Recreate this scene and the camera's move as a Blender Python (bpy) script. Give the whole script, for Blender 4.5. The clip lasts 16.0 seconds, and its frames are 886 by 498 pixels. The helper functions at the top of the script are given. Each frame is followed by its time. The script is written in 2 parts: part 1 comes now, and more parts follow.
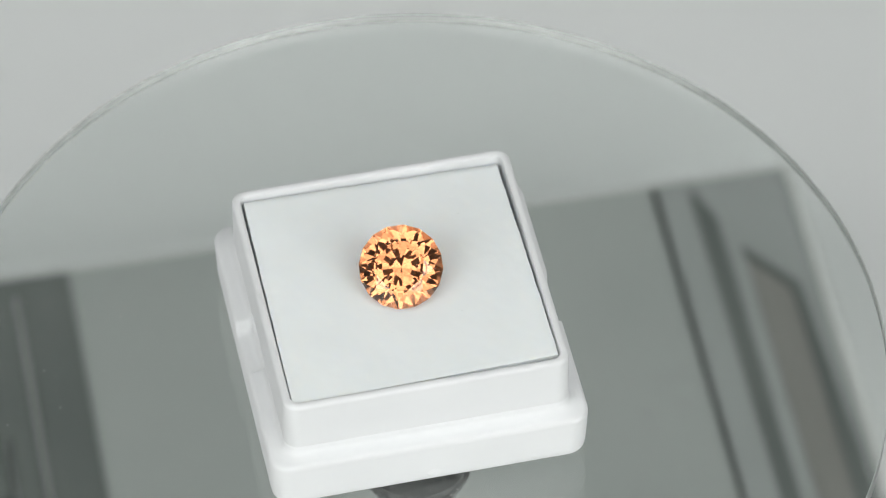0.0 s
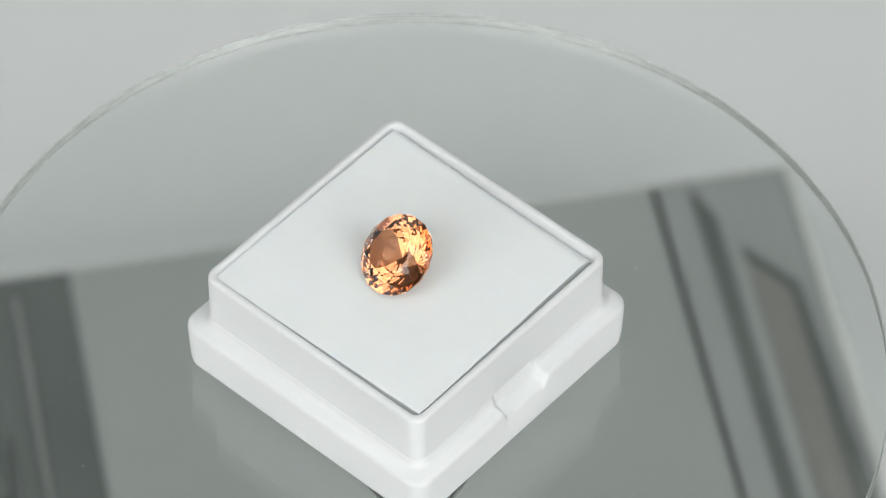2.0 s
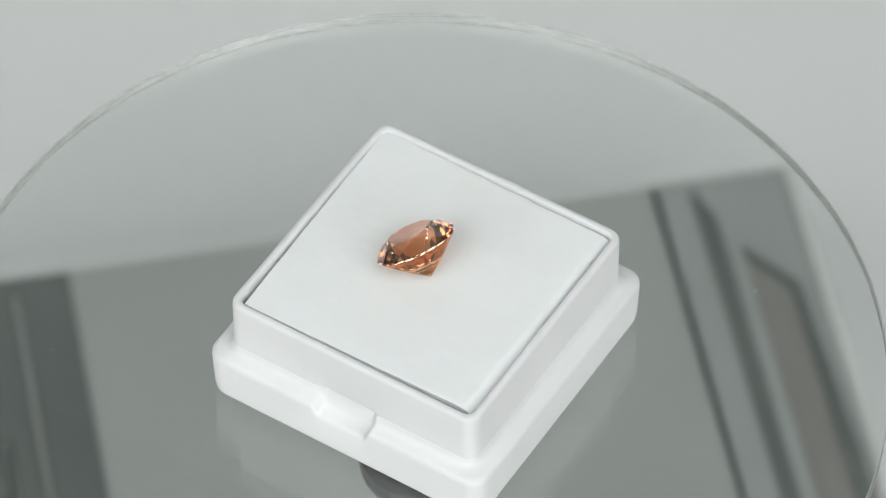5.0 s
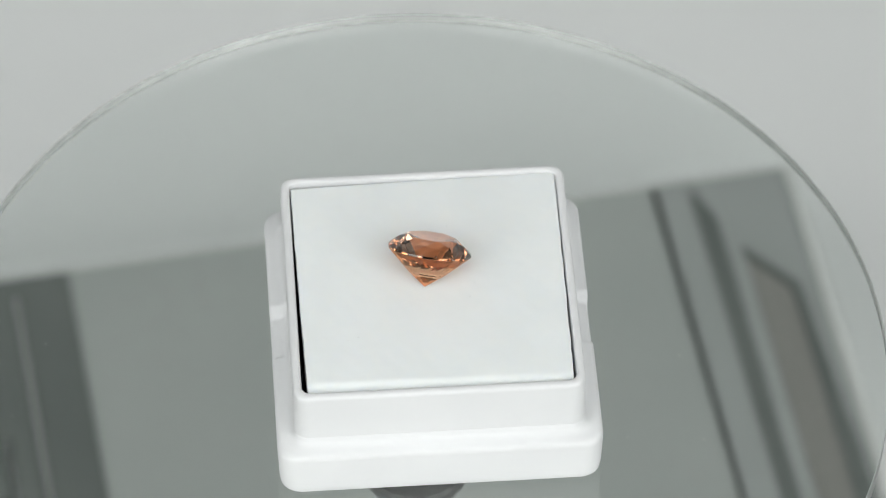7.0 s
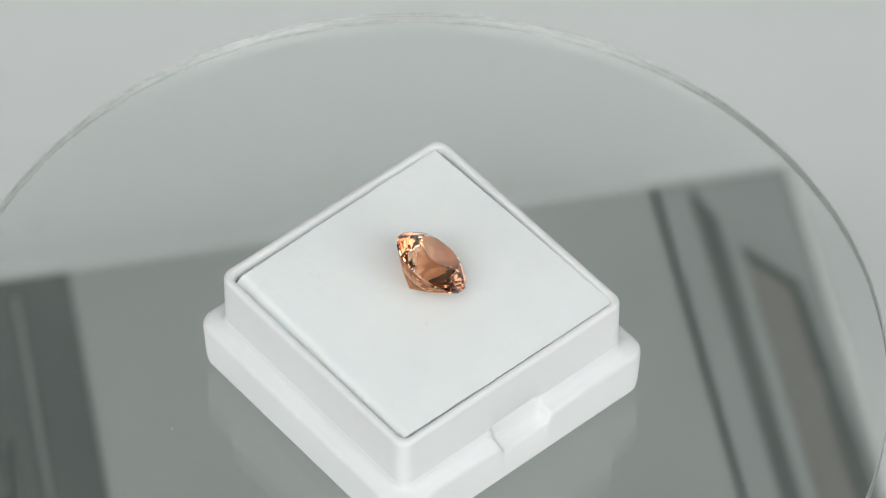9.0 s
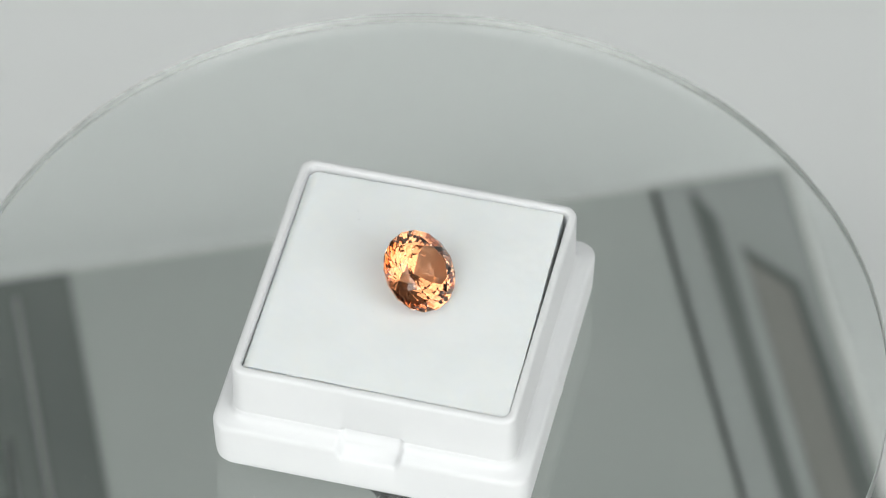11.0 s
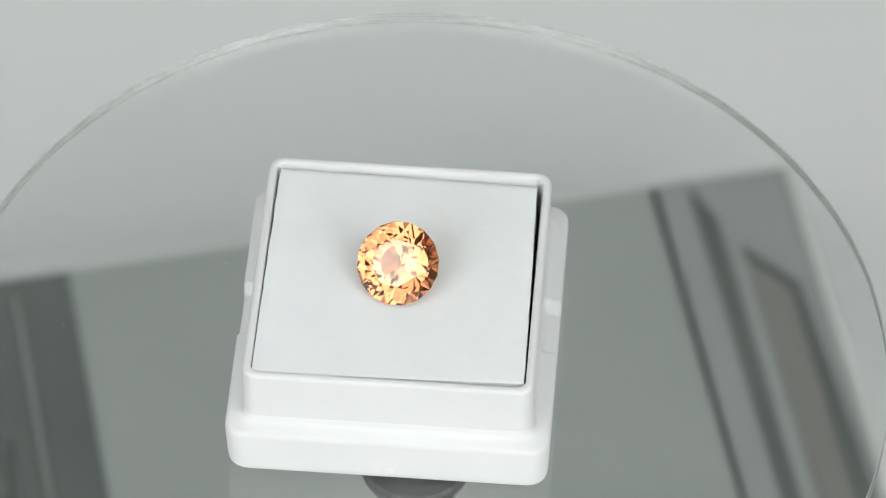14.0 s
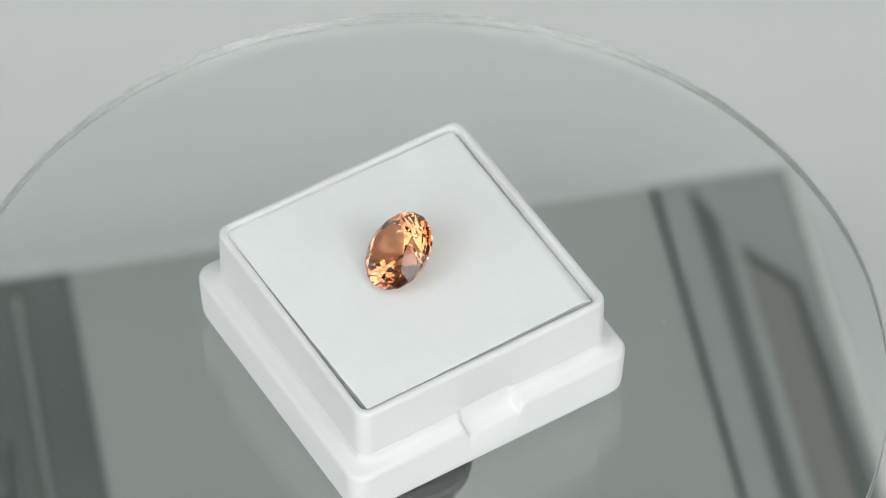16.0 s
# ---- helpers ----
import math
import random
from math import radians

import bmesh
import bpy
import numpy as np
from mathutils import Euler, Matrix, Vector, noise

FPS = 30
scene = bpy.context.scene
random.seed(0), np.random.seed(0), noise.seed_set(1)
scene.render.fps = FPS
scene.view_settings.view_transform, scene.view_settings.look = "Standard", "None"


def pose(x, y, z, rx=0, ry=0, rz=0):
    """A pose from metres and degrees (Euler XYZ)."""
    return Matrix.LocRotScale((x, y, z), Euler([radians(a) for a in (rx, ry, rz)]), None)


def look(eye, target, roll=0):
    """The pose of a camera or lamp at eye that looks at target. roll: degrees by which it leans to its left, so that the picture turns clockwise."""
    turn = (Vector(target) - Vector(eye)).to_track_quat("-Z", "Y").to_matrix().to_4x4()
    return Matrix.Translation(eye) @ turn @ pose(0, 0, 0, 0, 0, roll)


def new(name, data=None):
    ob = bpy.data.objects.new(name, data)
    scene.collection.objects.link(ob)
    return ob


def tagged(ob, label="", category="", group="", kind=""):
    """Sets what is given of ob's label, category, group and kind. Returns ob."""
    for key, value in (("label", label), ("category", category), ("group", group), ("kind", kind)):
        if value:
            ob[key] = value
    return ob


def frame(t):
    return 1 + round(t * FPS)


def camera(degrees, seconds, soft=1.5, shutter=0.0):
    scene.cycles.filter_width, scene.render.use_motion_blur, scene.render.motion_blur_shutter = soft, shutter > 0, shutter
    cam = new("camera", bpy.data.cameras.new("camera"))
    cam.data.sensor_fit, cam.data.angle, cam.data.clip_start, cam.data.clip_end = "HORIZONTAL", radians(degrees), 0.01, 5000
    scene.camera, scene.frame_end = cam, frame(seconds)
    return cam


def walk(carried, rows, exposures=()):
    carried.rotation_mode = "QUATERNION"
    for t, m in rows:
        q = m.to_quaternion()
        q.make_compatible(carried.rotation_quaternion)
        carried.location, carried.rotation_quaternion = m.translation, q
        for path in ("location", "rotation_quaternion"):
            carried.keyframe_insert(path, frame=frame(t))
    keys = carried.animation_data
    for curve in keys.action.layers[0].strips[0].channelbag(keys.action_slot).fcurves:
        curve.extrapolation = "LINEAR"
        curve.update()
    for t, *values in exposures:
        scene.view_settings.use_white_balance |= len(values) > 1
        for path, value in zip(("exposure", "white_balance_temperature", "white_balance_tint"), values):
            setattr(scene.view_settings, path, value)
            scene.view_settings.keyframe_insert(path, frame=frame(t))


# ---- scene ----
# ---- camera: fixed on a stand, long lens, shallow focus ----
cam = camera(10.466, 16.0, soft=1.05)
EYE = pose(0.0, -0.29558, 0.36705, 40.165, -0.0474, -0.4674)
walk(cam, [(0.0, EYE), (16.0, EYE)], exposures=[
    (0.0, 0.503), (1.0, 0.588), (2.0, 0.553), (3.5, 0.513), (4.0, 0.553), (6.5, 0.503), (7.0, 0.533), (8.0, 0.603), (9.0, 0.523),
    (11.5, 0.623), (12.5, 0.538), (13.5, 0.528), (14.5, 0.588), (15.0, 0.563), (16.0, 0.533)])
cam.data.dof.use_dof = True
cam.data.dof.focus_distance = 0.456
cam.data.dof.aperture_fstop = 42.0

TURN = -26.929          # degrees per second about the turntable's axis
MM = 0.001

# ---- light ----
world = bpy.data.worlds.new("studio_dark")
world.use_nodes = True
scene.world = world
world.node_tree.nodes["Background"].inputs[0].default_value = (0.9, 1.0, 0.98, 1)
world.node_tree.nodes["Background"].inputs[1].default_value = 0.05


def area_lamp(name, eye, target, size, size_y, watts, colour):
    data = bpy.data.lights.new(name, "AREA")
    data.shape, data.size, data.size_y = "RECTANGLE", size, size_y
    data.energy, data.color = watts, colour
    ob = new(name, data)
    ob.matrix_world = look(eye, target)
    return ob


area_lamp("softbox_lamp", (-0.338, -0.42, 0.345), (0, 0, 0.02), 0.52, 0.51, 1.68, (0.99, 1.0, 0.976))
area_lamp("softbox_lamp", (0.338, -0.42, 0.345), (0, 0, 0.02), 0.52, 0.51, 1.68, (0.99, 1.0, 0.976))


# ---- materials ----
def material(name):
    m = bpy.data.materials.new(name)
    m.use_nodes = True
    return m, m.node_tree.nodes, m.node_tree.links, m.node_tree.nodes["Principled BSDF"]


def noise_tex(nodes, links, scale, detail=4.0):
    co = nodes.new("ShaderNodeTexCoord")
    tex = nodes.new("ShaderNodeTexNoise")
    tex.inputs["Scale"].default_value, tex.inputs["Detail"].default_value = scale, detail
    links.new(co.outputs["Object"], tex.inputs["Vector"])
    return tex


def varied(name, dark, light, scale, rough=(0.4, 0.5), bump=0.0, bump_scale=None, detail=4.0, distance=0.0001):
    """A surface whose colour and gloss wander between two values, with fine relief."""
    m, nodes, links, bsdf = material(name)
    tex = noise_tex(nodes, links, scale, detail)
    ramp = nodes.new("ShaderNodeValToRGB")
    ramp.color_ramp.elements[0].position, ramp.color_ramp.elements[1].position = 0.3, 0.7
    ramp.color_ramp.elements[0].color, ramp.color_ramp.elements[1].color = (*dark, 1), (*light, 1)
    links.new(tex.outputs["Fac"], ramp.inputs["Fac"])
    links.new(ramp.outputs["Color"], bsdf.inputs["Base Color"])
    mr = nodes.new("ShaderNodeMapRange")
    mr.inputs["To Min"].default_value, mr.inputs["To Max"].default_value = rough
    links.new(tex.outputs["Fac"], mr.inputs["Value"])
    links.new(mr.outputs["Result"], bsdf.inputs["Roughness"])
    if bump:
        fine = noise_tex(nodes, links, bump_scale or scale * 8, 3.0)
        b = nodes.new("ShaderNodeBump")
        b.inputs["Strength"].default_value, b.inputs["Distance"].default_value = bump, distance
        links.new(fine.outputs["Fac"], b.inputs["Height"])
        links.new(b.outputs["Normal"], bsdf.inputs["Normal"])
    return m


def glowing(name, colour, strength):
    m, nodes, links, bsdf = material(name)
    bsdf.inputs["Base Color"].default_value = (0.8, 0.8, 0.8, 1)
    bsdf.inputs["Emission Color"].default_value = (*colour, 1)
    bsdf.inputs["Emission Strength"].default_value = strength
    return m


PLASTIC = varied("white_moulded_plastic", (0.730, 0.739, 0.752), (0.758, 0.766, 0.778), 120, (0.60, 0.70), 0.10, 900, distance=0.00006)
PLASTIC.node_tree.nodes["Principled BSDF"].inputs["Subsurface Weight"].default_value = 0.5
PLASTIC.node_tree.nodes["Principled BSDF"].inputs["Specular IOR Level"].default_value = 0.14
PLASTIC.node_tree.nodes["Principled BSDF"].inputs["Subsurface Radius"].default_value = (0.002, 0.002, 0.002)
FOAM = varied("white_foam", (0.795, 0.826, 0.833), (0.825, 0.854, 0.862), 160, (0.85, 0.95), 0.10, 2600, distance=0.00008)
FOAM.node_tree.nodes["Principled BSDF"].inputs["Subsurface Weight"].default_value = 0.8
FOAM.node_tree.nodes["Principled BSDF"].inputs["Subsurface Radius"].default_value = (0.0020, 0.0021, 0.0023)
FOAM_DARK = varied("black_foam", (0.012, 0.012, 0.014), (0.03, 0.03, 0.033), 300, (0.9, 0.95), 0.3, 2600)
TABLE = varied("white_backdrop_paper", (0.80, 0.815, 0.815), (0.84, 0.855, 0.855), 9, (0.5, 0.6), 0.05, 300)
CLOTH = varied("dark_grey_surround_cloth", (0.18, 0.188, 0.184), (0.22, 0.228, 0.224), 30, (0.8, 0.9), 0.1, 400)
HUB = varied("dusty_black_hub", (0.008, 0.009, 0.009), (0.11, 0.113, 0.11), 1500, (0.6, 0.7))
BOLT = varied("pale_metal_bolt", (0.42, 0.43, 0.43), (0.50, 0.50, 0.50), 300, (0.3, 0.4))
HOUSING = varied("grey_plastic_housing", (0.12, 0.125, 0.12), (0.17, 0.175, 0.17), 60, (0.4, 0.5))
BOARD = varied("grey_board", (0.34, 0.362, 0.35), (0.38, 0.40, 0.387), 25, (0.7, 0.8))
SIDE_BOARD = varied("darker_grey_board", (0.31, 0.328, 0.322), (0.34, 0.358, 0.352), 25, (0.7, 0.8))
SOFT_EDGE = varied("pale_grey_soft_edge", (0.60, 0.615, 0.605), (0.66, 0.67, 0.66), 25, (0.7, 0.8))
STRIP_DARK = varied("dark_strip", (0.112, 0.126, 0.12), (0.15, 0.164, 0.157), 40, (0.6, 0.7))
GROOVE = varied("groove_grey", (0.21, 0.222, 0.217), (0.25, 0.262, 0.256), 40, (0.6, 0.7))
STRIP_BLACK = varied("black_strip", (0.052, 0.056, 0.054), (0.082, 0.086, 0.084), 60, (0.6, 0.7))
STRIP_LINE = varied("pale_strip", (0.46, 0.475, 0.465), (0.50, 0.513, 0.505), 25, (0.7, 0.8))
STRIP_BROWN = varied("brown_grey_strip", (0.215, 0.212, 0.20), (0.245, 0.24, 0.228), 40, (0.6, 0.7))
DUST = varied("pale_dust", (0.6, 0.6, 0.6), (0.75, 0.75, 0.74), 500, (0.8, 0.9))
GREY_DUST = varied("grey_dust", (0.24, 0.25, 0.245), (0.4, 0.4, 0.395), 900, (0.8, 0.9))
LINT = varied("dark_lint", (0.10, 0.10, 0.10), (0.2, 0.19, 0.18), 500, (0.8, 0.9))
PANEL = glowing("fill_panel_glow", (0.97, 1.0, 0.976), 0.88)


def glass_material():
    m, nodes, links, bsdf = material("clear_glass")
    tex = noise_tex(nodes, links, 90, 6.0)
    bsdf.inputs["Base Color"].default_value = (0.955, 0.985, 0.97, 1)
    bsdf.inputs["IOR"].default_value = 1.5
    bsdf.inputs["Transmission Weight"].default_value = 1.0
    mr = nodes.new("ShaderNodeMapRange")
    mr.inputs["From Min"].default_value, mr.inputs["From Max"].default_value = 0.5, 0.8
    mr.inputs["To Min"].default_value, mr.inputs["To Max"].default_value = 0.0, 0.02
    links.new(tex.outputs["Fac"], mr.inputs["Value"])
    links.new(mr.outputs["Result"], bsdf.inputs["Roughness"])
    # faint patchy film of dried wiping marks
    fac = None
    for scale, low, high, most in ((420, 0.48, 0.75, 0.05), (60, 0.50, 0.68, 1.0)):
        film = noise_tex(nodes, links, scale, 7.0)
        step = nodes.new("ShaderNodeMapRange")
        step.inputs["From Min"].default_value, step.inputs["From Max"].default_value, step.inputs["To Max"].default_value = low, high, most
        links.new(film.outputs["Fac"], step.inputs["Value"])
        if fac is None:
            fac = step
        else:
            product = nodes.new("ShaderNodeMath")
            product.operation = "MULTIPLY"
            links.new(fac.outputs["Result"], product.inputs[0])
            links.new(step.outputs["Result"], product.inputs[1])
    chalk = nodes.new("ShaderNodeBsdfDiffuse")
    chalk.inputs["Color"].default_value = (0.72, 0.73, 0.72, 1)
    mix = nodes.new("ShaderNodeMixShader")
    links.new(product.outputs["Value"], mix.inputs[0])
    links.new(bsdf.outputs["BSDF"], mix.inputs[1])
    links.new(chalk.outputs["BSDF"], mix.inputs[2])
    links.new(mix.outputs["Shader"], nodes["Material Output"].inputs["Surface"])
    return m


def gem_materials():
    """Clear polish for the crown; the body colour lies in the pavilion, which light passes or is thrown back by."""
    m, nodes, links, bsdf = material("polished_gem")
    bsdf.inputs["Base Color"].default_value = (0.98, 0.95, 0.92, 1)
    bsdf.inputs["Roughness"].default_value = 0.0
    bsdf.inputs["IOR"].default_value = 1.78
    bsdf.inputs["Transmission Weight"].default_value = 1.0
    deep, nodes, links, bsdf = material("orange_gem")
    glass = nodes.new("ShaderNodeBsdfGlass")
    glass.inputs["Color"].default_value = (0.97, 0.595, 0.395, 1)
    glass.inputs["Roughness"].default_value = 0.0
    glass.inputs["IOR"].default_value = 1.78
    links.new(glass.outputs["BSDF"], nodes["Material Output"].inputs["Surface"])
    nodes.remove(bsdf)
    return m, deep


GLASS = glass_material()
GLASS_EDGE, _, _, _edge = material("ground_glass_edge")
_edge.inputs["Base Color"].default_value = (0.69, 0.74, 0.72, 1)
_edge.inputs["IOR"].default_value, _edge.inputs["Roughness"].default_value, _edge.inputs["Transmission Weight"].default_value = 1.5, 0.36, 1.0
GEM, GEM_DEEP = gem_materials()


# ---- mesh helpers ----
def part(name, bm, mat, parent=None, label="", smooth=True, sharp=35):
    me = bpy.data.meshes.new(name)
    bm.normal_update()
    bm.to_mesh(me)
    bm.free()
    me.materials.append(mat)
    if smooth:
        for p in me.polygons:
            p.use_smooth = True
        me.set_sharp_from_angle(angle=radians(sharp))
    ob = new(name, me)
    if parent:
        ob.parent = parent
    if label:
        ob["label"] = label
    return ob


def block(bm, x0, x1, y0, y1, z0, z1, m=None):
    v = [bm.verts.new((x, y, z)) for z in (z0, z1) for x, y in ((x0, y0), (x1, y0), (x1, y1), (x0, y1))]
    for f in ((3, 2, 1, 0), (4, 5, 6, 7), (0, 1, 5, 4), (1, 2, 6, 5), (2, 3, 7, 6), (3, 0, 4, 7)):
        bm.faces.new([v[i] for i in f])
    if m:
        bmesh.ops.transform(bm, matrix=m, verts=v)
    return v


def lathe(bm, profile, n=160, closed=False):
    """Turns a profile of (radius, z) about the z axis."""
    rings = []
    for r, z in profile:
        rings.append([bm.verts.new((0, 0, z))] if r < 1e-9 else
                     [bm.verts.new((r * math.cos(2 * math.pi * i / n), r * math.sin(2 * math.pi * i / n), z)) for i in range(n)])
    pairs = list(zip(rings, rings[1:])) + ([(rings[-1], rings[0])] if closed else [])
    for a, b in pairs:
        for i in range(n):
            j = (i + 1) % n
            if len(a) == 1:
                bm.faces.new((a[0], b[i], b[j]))
            elif len(b) == 1:
                bm.faces.new((a[i], a[j], b[0]))
            else:
                bm.faces.new((a[i], a[j], b[j], b[i]))
    bmesh.ops.recalc_face_normals(bm, faces=bm.faces)


def square_ring(half, radius, steps, side):
    """Points round a square with rounded corners; side: points along each straight side."""
    pts = []
    h = half - radius
    for k, (sx, sy) in enumerate(((1, -1), (1, 1), (-1, 1), (-1, -1))):
        a0 = -90 + 90 * k
        for i in range(steps + 1):
            a = radians(a0 + 90 * i / steps)
            pts.append(Vector((sx * h + radius * math.cos(a), sy * h + radius * math.sin(a))))
        p0 = pts[-1]
        nx, ny = ((1, 1), (-1, 1), (-1, -1), (1, -1))[k]
        a = radians(a0 + 90)
        p1 = Vector((nx * h + radius * math.cos(a), ny * h + radius * math.sin(a)))
        for i in range(1, side + 1):
            pts.append(p0.lerp(p1, i / (side + 1)))
    return pts


# ---- the box ----
BOX = pose(-1.514 * MM, 0.052 * MM, 0.0, 0, 0, 11.966)


NORTH, WEST = 1.011, 1.006      # the moulding is a little wider on these two sides


def loft(profile, bottom=False, top=False, recess=False, dent=False):
    """Lofts rounded squares of (half width, height, corner radius), in mm; recess: cuts the clip recess into the ledge on two sides; dent: its hollow in the collar."""
    bm = bmesh.new()
    rings = []
    for half, z, radius in profile:
        ring = []
        for p in square_ring(half, radius, 8, 121):
            x, y, zz = p.x, p.y, z
            w = min(1.0, max(0.0, (3.2 - abs(y)) / 0.6))
            w = w * w * (3 - 2 * w)
            if recess and abs(x) > 13.5 and z > 5.2 and w > 0:
                out = max(0.0, min(1.0, (abs(x) - 13.8) / 1.0))
                zz = z - (1.05 + 0.2 * out) * w
                x = math.copysign(abs(x) - 0.10 * w * out, x)
            if dent and abs(x) > 13.5 and w > 0:
                x = math.copysign(abs(x) - 0.5 * w * max(0.0, min(1.0, (7.4 - z) / 0.4)), x)
            ring.append(bm.verts.new((x * (WEST if x < 0 else 1) * MM, y * (NORTH if y > 0 else 1) * MM, zz * MM)))
        rings.append(ring)
    n = len(rings[0])
    for a, b in zip(rings, rings[1:]):
        for i in range(n):
            bm.faces.new((a[i], a[(i + 1) % n], b[(i + 1) % n], b[i]))
    if bottom:
        bm.faces.new(list(reversed(rings[0])))
    if top:
        bm.faces.new(rings[-1])
    bmesh.ops.transform(bm, matrix=BOX, verts=bm.verts)
    return bm


def gem_box():
    """White moulded box: a wide foot with a ledge and a clip recess on two sides, and a narrower collar with a rolled rim."""
    box = new("gem_box")
    tagged(box, "small square white plastic gem box without its lid", "box")
    foot = [(13.4, 0.0, 1.2), (14.5, 0.05, 1.6), (14.95, 0.25, 1.7), (15.22, 0.70, 1.8), (15.30, 1.4, 1.8), (15.38, 3.9, 1.8), (15.42, 5.30, 1.8), (15.39, 5.66, 1.8), (15.24, 5.90, 1.7),
            (15.0, 5.99, 2.0), (14.62, 6.03, 1.9), (14.32, 6.09, 1.75), (14.1, 6.2, 1.65), (13.93, 6.38, 1.55), (13.84, 6.62, 1.5), (13.78, 6.95, 1.45), (13.70, 7.0, 1.4), (13.2, 6.9, 1.2)]
    part("foot", loft(foot, bottom=True, recess=True), PLASTIC, box, sharp=65)
    collar = [(13.2, 3.0, 1.4), (13.74, 3.05, 1.4), (13.76, 6.2, 1.4), (13.76, 6.4, 1.4), (13.76, 6.8, 1.4), (13.755, 7.0, 1.4), (13.755, 7.12, 1.4), (13.75, 7.24, 1.4), (13.75, 7.36, 1.4), (13.75, 7.5, 1.4), (13.72, 12.2, 1.35), (13.71, 12.45, 1.35), (13.65, 12.64, 1.3), (13.52, 12.755, 1.2), (13.30, 12.79, 1.1),
              (13.10, 12.775, 1.0), (12.97, 12.68, 0.9), (12.90, 12.42, 0.8), (12.82, 9.0, 0.8), (12.74, 2.0, 0.8), (12.0, 1.6, 0.5)]
    part("collar", loft(collar, top=True, dent=True), PLASTIC, box)
    bm = bmesh.new()
    bmesh.ops.create_icosphere(bm, subdivisions=3, radius=0.5 * MM)
    bmesh.ops.transform(bm, matrix=BOX @ Matrix.Translation((0.05 * MM, -15.30 * MM, 1.55 * MM)) @ Matrix.Diagonal((1.3, 0.16, 1.1, 1)), verts=bm.verts)
    part("gate_mark", bm, PLASTIC, box)
    return box


FOAM_EDGE, FOAM_DOME = 12.53, 0.17


INNER = 12.86           # half the width inside the collar
GAPS = {"east": (0.16, 0.56), "west": (0.0, 0.22), "south": (0.01, 0.50), "north": (0.28, 0.68)}      # at the low and the high end of each side


def foam_slab(z0, z1, seed, rough_edge, dome, extra=0.0):
    """A hand-cut piece of foam: each side leaves its own gap to the box, with a torn, uneven edge; the north edge is squeezed down."""
    rng = random.Random(seed)
    bm = bmesh.new()
    n = 128
    tear = {k: [rng.uniform(-1, 1) for _ in range(n + 1)] for k in GAPS}
    tear["north"] = [v * 1.5 for v in tear["north"]]
    tear["east"] = [v * 0.7 for v in tear["east"]]
    tear["west"] = [v * 0.7 for v in tear["west"]]
    tear["south"] = [v * 0.45 for v in tear["south"]]

    def side(name, k):
        a, b = GAPS[name]
        f = k / n
        wave = 0.04 * noise.noise(Vector((f * 9, seed, len(name))))
        return INNER - extra - (a + (b - a) * f ** 1.4) + wave, tear[name][k] * rough_edge

    grid = []
    for j in range(n + 1):
        row = []
        for i in range(n + 1):
            x, y = (2 * i / n - 1), (2 * j / n - 1)
            e = max(abs(x), abs(y))
            (hx, tx), (hy, ty) = side("east" if x > 0 else "west", j), side("north" if y > 0 else "south", i)
            px = x * hx + (math.copysign(tx, x) if abs(x) == 1 else 0)
            py = y * hy + (math.copysign(ty, y) if abs(y) == 1 else 0)
            z = z1 + dome * (1 - x * x) * (1 - y * y) - (0.05 if e > 0.999 else 0.0) + 0.02 * noise.noise(Vector((px * 0.9, py * 0.9, seed)))
            if y > 0.95:
                z -= 0.18 * ((y - 0.95) / 0.05) ** 2
            row.append(bm.verts.new((px * MM, py * MM, z * MM)))
        grid.append(row)
    for j in range(n):
        for i in range(n):
            bm.faces.new((grid[j][i], grid[j][i + 1], grid[j + 1][i + 1], grid[j + 1][i]))
    loop = grid[0][:-1] + [r[-1] for r in grid[:-1]] + list(reversed(grid[-1][1:])) + [r[0] for r in reversed(grid[1:])]
    rings = [loop]
    for f in (0.24, 0.46, 1.0):
        ring = []
        for v in loop:
            x, y = v.co.x, v.co.y
            if y > 12.0 * MM:
                y = (INNER * NORTH - 0.04) * MM if f > 0.2 else y + 0.03 * MM
            ring.append(bm.verts.new((x + rng.uniform(-0.03, 0.03) * MM, y, (v.co.z + (z0 * MM - v.co.z) * f))))
        rings.append(ring)
    for high, low in zip(rings, rings[1:]):
        for i in range(len(loop)):
            j = (i + 1) % len(loop)
            bm.faces.new((low[i], low[j], high[j], high[i]))
    bm.faces.new(list(reversed(rings[-1])))
    bmesh.ops.transform(bm, matrix=BOX, verts=bm.verts)
    return bm


def foam_pad():
    pad = new("foam_pad")
    tagged(pad, "white foam pad with a black underside filling the box", "foam pad")
    part("white_layer", foam_slab(9.4, FOAM_EDGE, 3, 0.09, FOAM_DOME), FOAM, pad)
    part("black_layer", foam_slab(2.05, 9.38, 5, 0.04, 0.0, 0.03), FOAM_DARK, pad, "black lower layer of foam")
    return pad


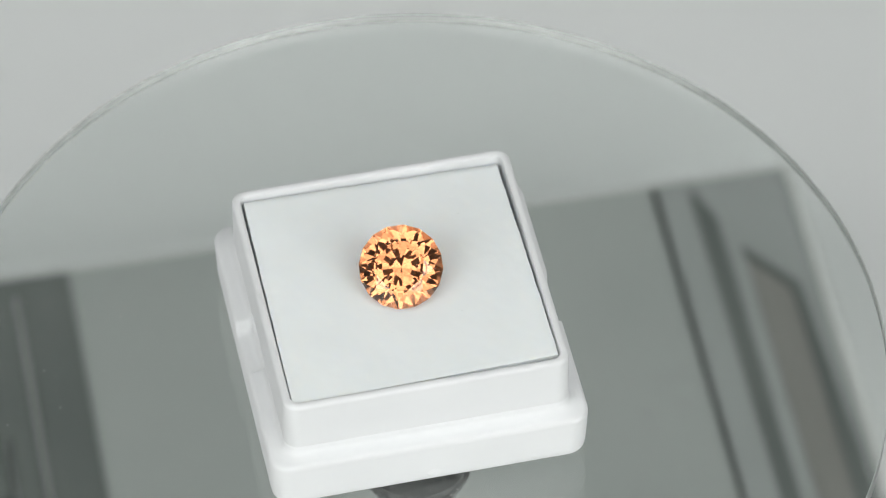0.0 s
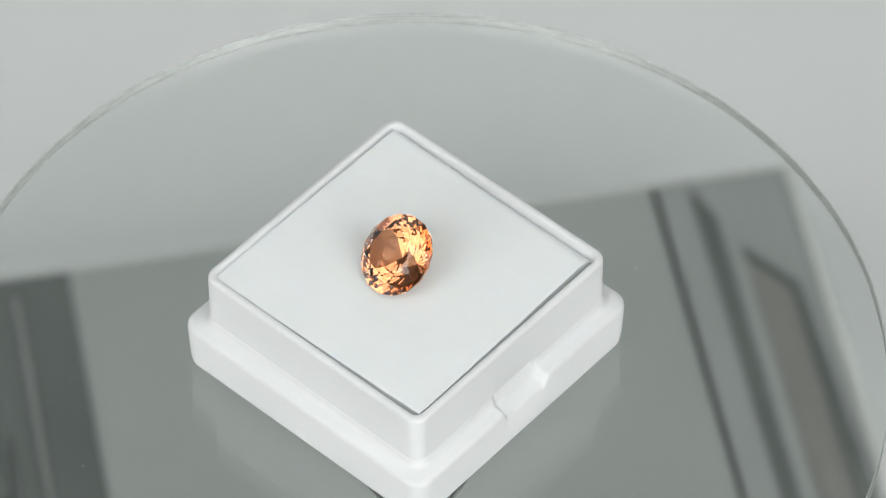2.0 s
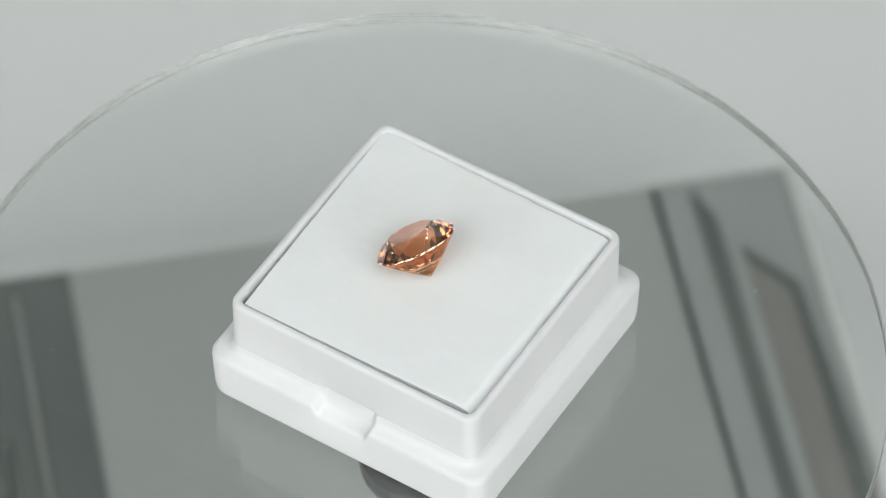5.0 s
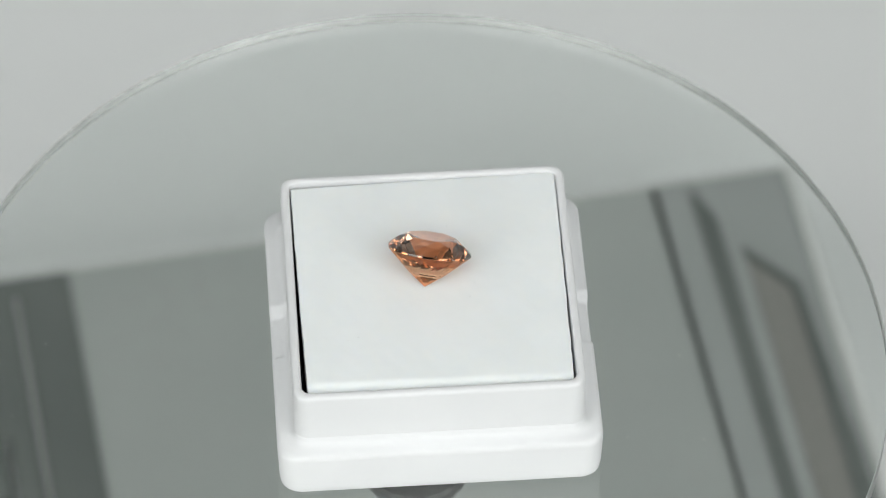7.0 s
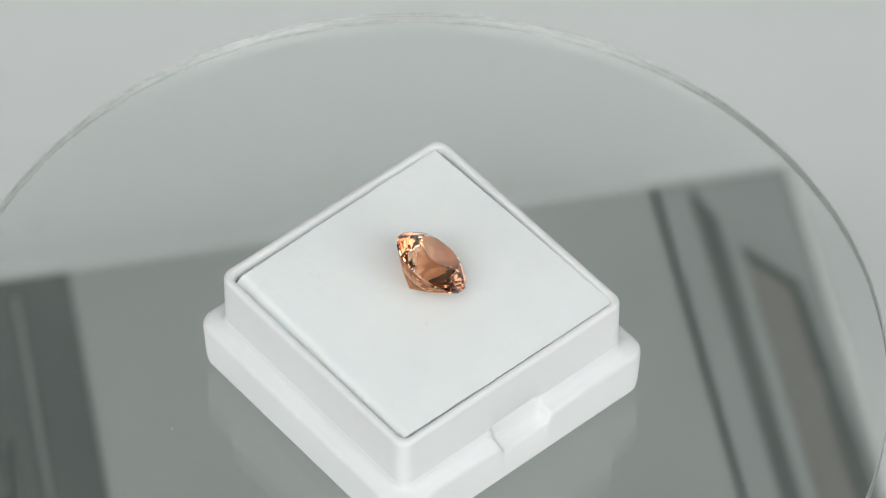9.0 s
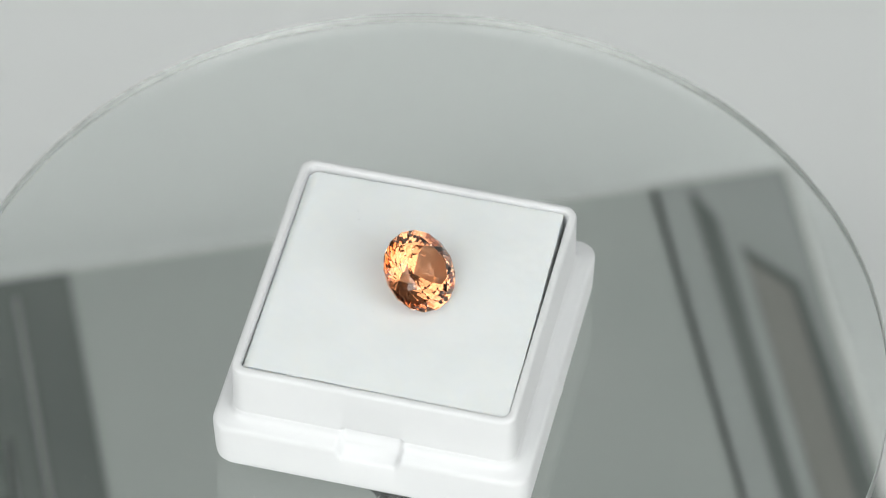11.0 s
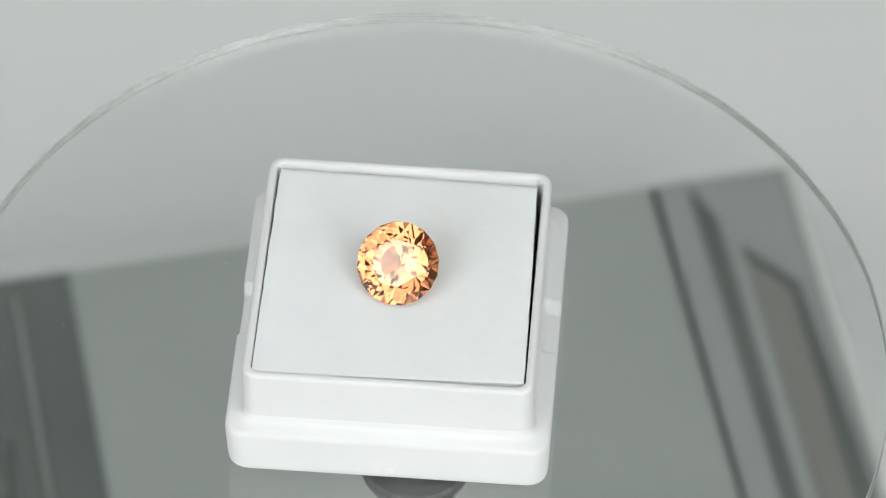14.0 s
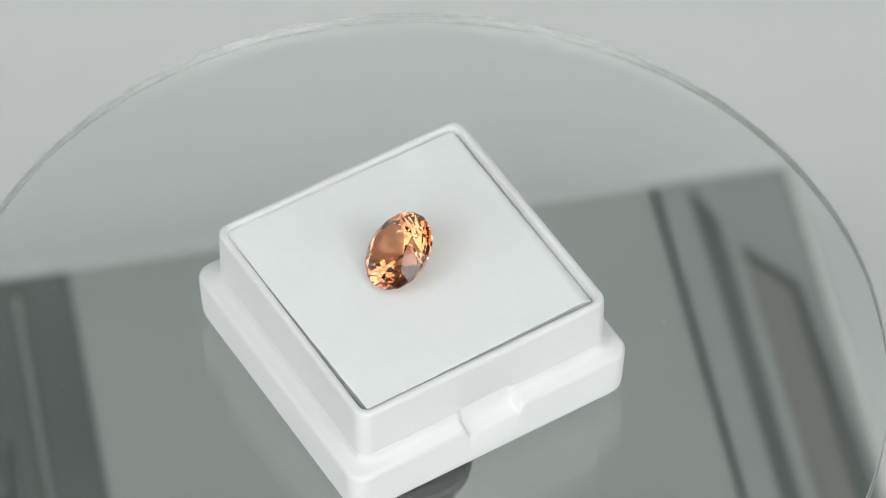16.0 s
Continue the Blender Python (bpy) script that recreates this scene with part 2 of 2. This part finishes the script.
# ---- the gem: a round brilliant lying on one pavilion facet ----
def gemstone():
    R, table, star, crown, girdle, pav, lower, fall = 4.02, 0.58, 0.785, 1.25, 0.20, 3.50, 0.46, 0.595
    tip = Matrix.Translation((0, 0, (pav + girdle / 2) * MM))
    lean = Matrix.Translation((-1.11 * MM, 1.12 * MM, 12.78 * MM)) @ pose(0, 0, 0, 0, 0, -94.6) @ pose(0, 0, 0, 0, 39.0, 0) @ pose(0, 0, 0, 0, 0, 22.5) @ tip

    def at(r, deg, z):
        return lean @ Vector((r * math.cos(radians(deg)) * MM, r * math.sin(radians(deg)) * MM, z * MM))

    c = math.cos(radians(22.5))
    zc, zp = girdle / 2, -girdle / 2
    T = [at(R * table, 45 * k, zc + crown) for k in range(8)]
    S = [at(R * star, 45 * k + 22.5, zc + crown * (1 - star * c) / (1 - table)) for k in range(8)]
    GU = [at(R, 22.5 * k, zc) for k in range(16)]
    GL = [at(R, 22.5 * k, zp) for k in range(16)]
    L = [at(R * lower, 22.5 * k + 11.25, zp - pav * fall) for k in range(16)]
    C = at(0, 0, zp - pav)
    top, side, under = [T], [], []
    for k in range(8):
        n = (k + 1) % 8
        top += [(T[k], S[k], T[n]), (T[k], S[k - 1], GU[2 * k], S[k]), (S[k], GU[2 * k], GU[2 * k + 1]), (S[k], GU[2 * k + 1], GU[(2 * k + 2) % 16])]
    for k in range(16):
        j = (k + 1) % 16
        side.append((GU[k], GL[k], GL[j], GU[j]))
        under += [(C, L[k - 1], L[k]), (GL[k], L[k - 1], L[k]), (GL[k], L[k], GL[j])]
    gem = new("gemstone")
    tagged(gem, "round faceted orange gemstone lying tilted on white foam", "gemstone")
    middle = at(0, 0, 0)
    for name, faces in (("table_facet", top[:1]), ("crown", top[1:]), ("girdle", side), ("pavilion", under)):
        bm = bmesh.new()
        made = {}
        for face in faces:
            vs = []
            for p in face:
                key = tuple(round(x, 8) for x in p)
                if key not in made:
                    made[key] = bm.verts.new(p)
                vs.append(made[key])
            f = bm.faces.new(vs)
            f.normal_update()
            if f.normal.dot(f.calc_center_median() - middle) < 0:
                f.normal_flip()
        part(name, bm, GEM_DEEP if name == "pavilion" else GEM, gem, smooth=False)
    return gem


# ---- the turntable ----
DISC = 46.15
FLOOR = -0.17


def turntable():
    table = new("turntable")
    tagged(table, "clear round glass turntable on a slim dark column", "turntable")
    bm = bmesh.new()
    lathe(bm, [(0, FLOOR), (30 * MM, FLOOR), (30 * MM, FLOOR + 0.008), (5 * MM, FLOOR + 0.012), (4 * MM, FLOOR + 0.02), (4 * MM, -20 * MM), (0, -20 * MM)], 64)
    part("column", bm, HOUSING, table, "slim dark grey column")
    bm = bmesh.new()
    lathe(bm, [(0, -19.9 * MM), (3.9 * MM, -19.9 * MM), (5.5 * MM, -17.6 * MM), (5.7 * MM, -16.3 * MM), (5.4 * MM, -15.9 * MM), (0, -15.9 * MM)], 64)
    hub = part("hub", bm, HUB, table, "round black hub under the glass")
    bm = bmesh.new()
    lathe(bm, [(0, -15.8 * MM), (2.8 * MM, -15.8 * MM), (2.8 * MM, -14.8 * MM), (2.5 * MM, -14.4 * MM), (1.3 * MM, -14.4 * MM), (1.3 * MM, -2.45 * MM), (0, -2.45 * MM)], 48)
    part("bolt", bm, BOLT, hub, "pale metal bolt")
    bm = bmesh.new()
    edge = [((DISC - 0.06) * MM, -2.4 * MM), (DISC * MM, -2.34 * MM), (DISC * MM, -0.06 * MM), ((DISC - 0.06) * MM, 0.0)]
    lathe(bm, [(0, -2.4 * MM)] + edge + [(0, 0.0)], 360)
    disc = part("glass_disc", bm, GLASS, table, "clear glass disc with a polished edge", sharp=12)
    disc.data.materials.append(GLASS_EDGE)
    for p in disc.data.polygons:
        if math.hypot(p.center.x, p.center.y) > (DISC - 0.1) * MM:
            p.material_index = 1
    disc.visible_shadow = False
    return disc


def specks(name, mat, count, seed, low, high, inner, outer, z, square=False, clumps=0):
    rng = random.Random(seed)
    heaps = [(math.sqrt(rng.uniform(inner ** 2, outer ** 2)), rng.uniform(0, 2 * math.pi), rng.uniform(0.5, 2.2)) for _ in range(clumps)]
    ball = bmesh.new()
    bmesh.ops.create_icosphere(ball, subdivisions=1, radius=1.0)
    shape, tris = [v.co.copy() for v in ball.verts], [[v.index for v in f.verts] for f in ball.faces]
    ball.free()
    verts, faces = [], []
    for _ in range(count):
        size = rng.uniform(low, high) * (1.8 if rng.random() < 0.08 else 1.0) * MM
        if square:
            u, v = rng.uniform(-outer, outer), rng.uniform(-outer, outer)
            x, y, z = BOX @ Vector((u * MM, v * MM, 0))
            z = FOAM_EDGE + FOAM_DOME * (1 - (u / 12.6) ** 2) * (1 - (v / 12.6) ** 2)
        else:
            r, a = math.sqrt(rng.uniform(inner ** 2, outer ** 2)) * MM, rng.uniform(0, 2 * math.pi)
            x, y = r * math.cos(a), r * math.sin(a)
            if heaps and rng.random() < 0.75:
                hr, ha, spread = rng.choice(heaps)
                x, y = (hr * math.cos(ha) + rng.gauss(0, spread)) * MM, (hr * math.sin(ha) + rng.gauss(0, spread)) * MM
        m = Matrix.Translation((x, y, z * MM + size * 0.35)) @ pose(0, 0, 0, 0, 0, rng.uniform(0, 360)) @ Matrix.Diagonal((size * rng.uniform(0.7, 2.2), size, size * 0.5, 1))
        first = len(verts)
        verts += [m @ v for v in shape]
        faces += [[first + i for i in t] for t in tris]
    me = bpy.data.meshes.new(name)
    me.from_pydata(verts, [], faces)
    me.materials.append(mat)
    return new(name, me)


# ---- surroundings: table and an unseen tent added to shape light, dark beyond its front ----
def surroundings():
    bm = bmesh.new()
    block(bm, -0.80, 0.80, -1.1, 0.81, FLOOR - 0.04, FLOOR)
    tagged(part("floor", bm, TABLE, smooth=False), "white matt backdrop paper below the glass", "backdrop", kind="structure")

    # unseen walls added, reflected dark in the gem; front one slit for the lens
    for name, blocks in (("wall_back", [(-0.80, 0.80, 0.46, 0.47, FLOOR, 0.40), (-0.80, 0.80, 0.80, 0.81, FLOOR, 0.62)]), ("wall_west", [(-0.80, -0.79, -0.79, 0.80, FLOOR, 0.62)]),
                         ("wall_east", [(0.79, 0.80, -0.79, 0.80, FLOOR, 0.62)]),
                         ("wall_front", [(-0.79, -0.12, -0.79, -0.78, FLOOR, 0.62), (0.12, 0.79, -0.79, -0.78, FLOOR, 0.62), (-0.12, 0.12, -0.79, -0.78, FLOOR, 0.30)])):
        bm = bmesh.new()
        for dims in blocks:
            block(bm, *dims)
        # the unseen back wall is white to lighten the far glass rim
        white = name == "wall_back"
        tagged(part(name, bm, TABLE if white else CLOTH, smooth=False), "unseen white backdrop paper added behind" if white else "unseen dark grey cloth wall added around the set", "tent wall", kind="structure")
    # unseen roof added to keep reflections from above dark
    bm = bmesh.new()
    block(bm, -0.80, 0.80, -0.79, 0.81, 0.63, 0.64)
    tagged(part("ceiling", bm, CLOTH, smooth=False), "unseen dark grey cloth roof added above the set", "ceiling", kind="structure")
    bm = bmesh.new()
    # unseen glowing panel added to brighten the foam and ledge from above
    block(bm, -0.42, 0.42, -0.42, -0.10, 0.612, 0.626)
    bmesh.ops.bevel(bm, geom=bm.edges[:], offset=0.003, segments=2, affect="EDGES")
    tagged(part("fill_panel", bm, PANEL), "unseen glowing fill panel added under the roof", "light panel")

    # grey board with strips along it, standing in for the glass's blurred dark pattern
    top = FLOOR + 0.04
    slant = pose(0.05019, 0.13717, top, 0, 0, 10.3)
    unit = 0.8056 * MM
    tray = new("tray")
    tagged(tray, "guessed grey board with darker strips lying on the backdrop", "tray")

    def slat(name, mat, corners, z0, z1, label=""):
        bm = bmesh.new()
        low = [bm.verts.new((x * unit, y * unit, z0)) for x, y in corners]
        high = [bm.verts.new((x * unit, y * unit, z1)) for x, y in corners]
        bm.faces.new(low)
        bm.faces.new(high)
        n = len(low)
        for k in range(n):
            bm.faces.new((low[k], low[(k + 1) % n], high[(k + 1) % n], high[k]))
        bmesh.ops.recalc_face_normals(bm, faces=bm.faces)
        bmesh.ops.bevel(bm, geom=bm.edges[:], offset=0.0002, segments=2, affect="EDGES")
        bmesh.ops.transform(bm, matrix=slant, verts=bm.verts)
        return part(name, bm, mat, tray, label)

    def bar(a, b, c, d):
        return [(a, c), (b, c), (b, d), (a, d)]

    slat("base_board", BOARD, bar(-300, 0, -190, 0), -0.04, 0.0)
    # added mid-tone strips that put the soft fade of the edge into colour
    slat("soft_edge_strip", SOFT_EDGE, bar(-300, 2.2, -0.3, 1.4), -0.04, -0.0003, "pale grey strip added to soften the board's edge")
    slat("soft_edge_strip", SOFT_EDGE, bar(-0.3, 2.2, -190, -0.35), -0.04, -0.0003, "pale grey strip added to soften the board's edge")
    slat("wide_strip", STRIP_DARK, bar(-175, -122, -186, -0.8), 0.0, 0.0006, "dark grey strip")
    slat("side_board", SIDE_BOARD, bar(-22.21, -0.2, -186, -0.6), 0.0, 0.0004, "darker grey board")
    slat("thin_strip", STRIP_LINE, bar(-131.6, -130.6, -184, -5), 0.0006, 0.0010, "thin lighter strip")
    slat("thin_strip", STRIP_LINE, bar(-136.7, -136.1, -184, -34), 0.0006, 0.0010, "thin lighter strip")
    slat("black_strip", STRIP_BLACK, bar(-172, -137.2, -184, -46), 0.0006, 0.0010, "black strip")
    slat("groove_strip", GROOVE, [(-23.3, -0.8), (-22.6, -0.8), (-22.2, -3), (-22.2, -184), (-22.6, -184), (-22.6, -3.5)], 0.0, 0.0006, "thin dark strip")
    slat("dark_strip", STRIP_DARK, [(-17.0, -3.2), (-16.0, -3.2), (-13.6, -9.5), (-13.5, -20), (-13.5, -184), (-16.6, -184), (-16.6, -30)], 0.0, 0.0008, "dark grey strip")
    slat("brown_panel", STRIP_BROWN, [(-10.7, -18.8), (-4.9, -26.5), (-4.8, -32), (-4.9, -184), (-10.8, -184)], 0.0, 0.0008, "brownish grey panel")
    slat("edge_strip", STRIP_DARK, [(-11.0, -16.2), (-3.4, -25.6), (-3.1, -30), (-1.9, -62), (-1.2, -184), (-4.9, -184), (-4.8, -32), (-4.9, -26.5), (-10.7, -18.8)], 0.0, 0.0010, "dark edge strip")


surroundings()
platter = turntable()
box = gem_box()
pad = foam_pad()
gem = gemstone()
fine_dust = tagged(specks("fine_dust", GREY_DUST, 900, 21, 0.018, 0.048, 13, 30, 0.0, clumps=40), "fine grey dust on the middle of the glass", "dust", kind="stuff")
dust = tagged(specks("dust", DUST, 150, 11, 0.02, 0.06, 17, 44.5, 0.0), "scattered pale dust specks on the glass", "dust", kind="stuff")
near_dust = tagged(specks("near_dust", GREY_DUST, 4200, 33, 0.015, 0.042, 14.5, 20, 0.0, clumps=110), "dense fine grey dust on the glass round the box", "dust", kind="stuff")
lint = tagged(specks("lint", LINT, 9, 4, 0.018, 0.034, 0, 9.5, FOAM_EDGE, True), "a few dark lint specks on the foam", "lint", kind="stuff")


def motions():
    times = [0.0, 0.1, 0.2] + [0.4 * k for k in range(1, 40)] + [15.8, 15.9, 16.0]
    rows = [(t, pose(0, 0, 0, 0, 0, TURN * t)) for t in times]
    for thing in (platter, box, pad, gem, dust, fine_dust, near_dust, lint):
        walk(thing, rows)


motions()
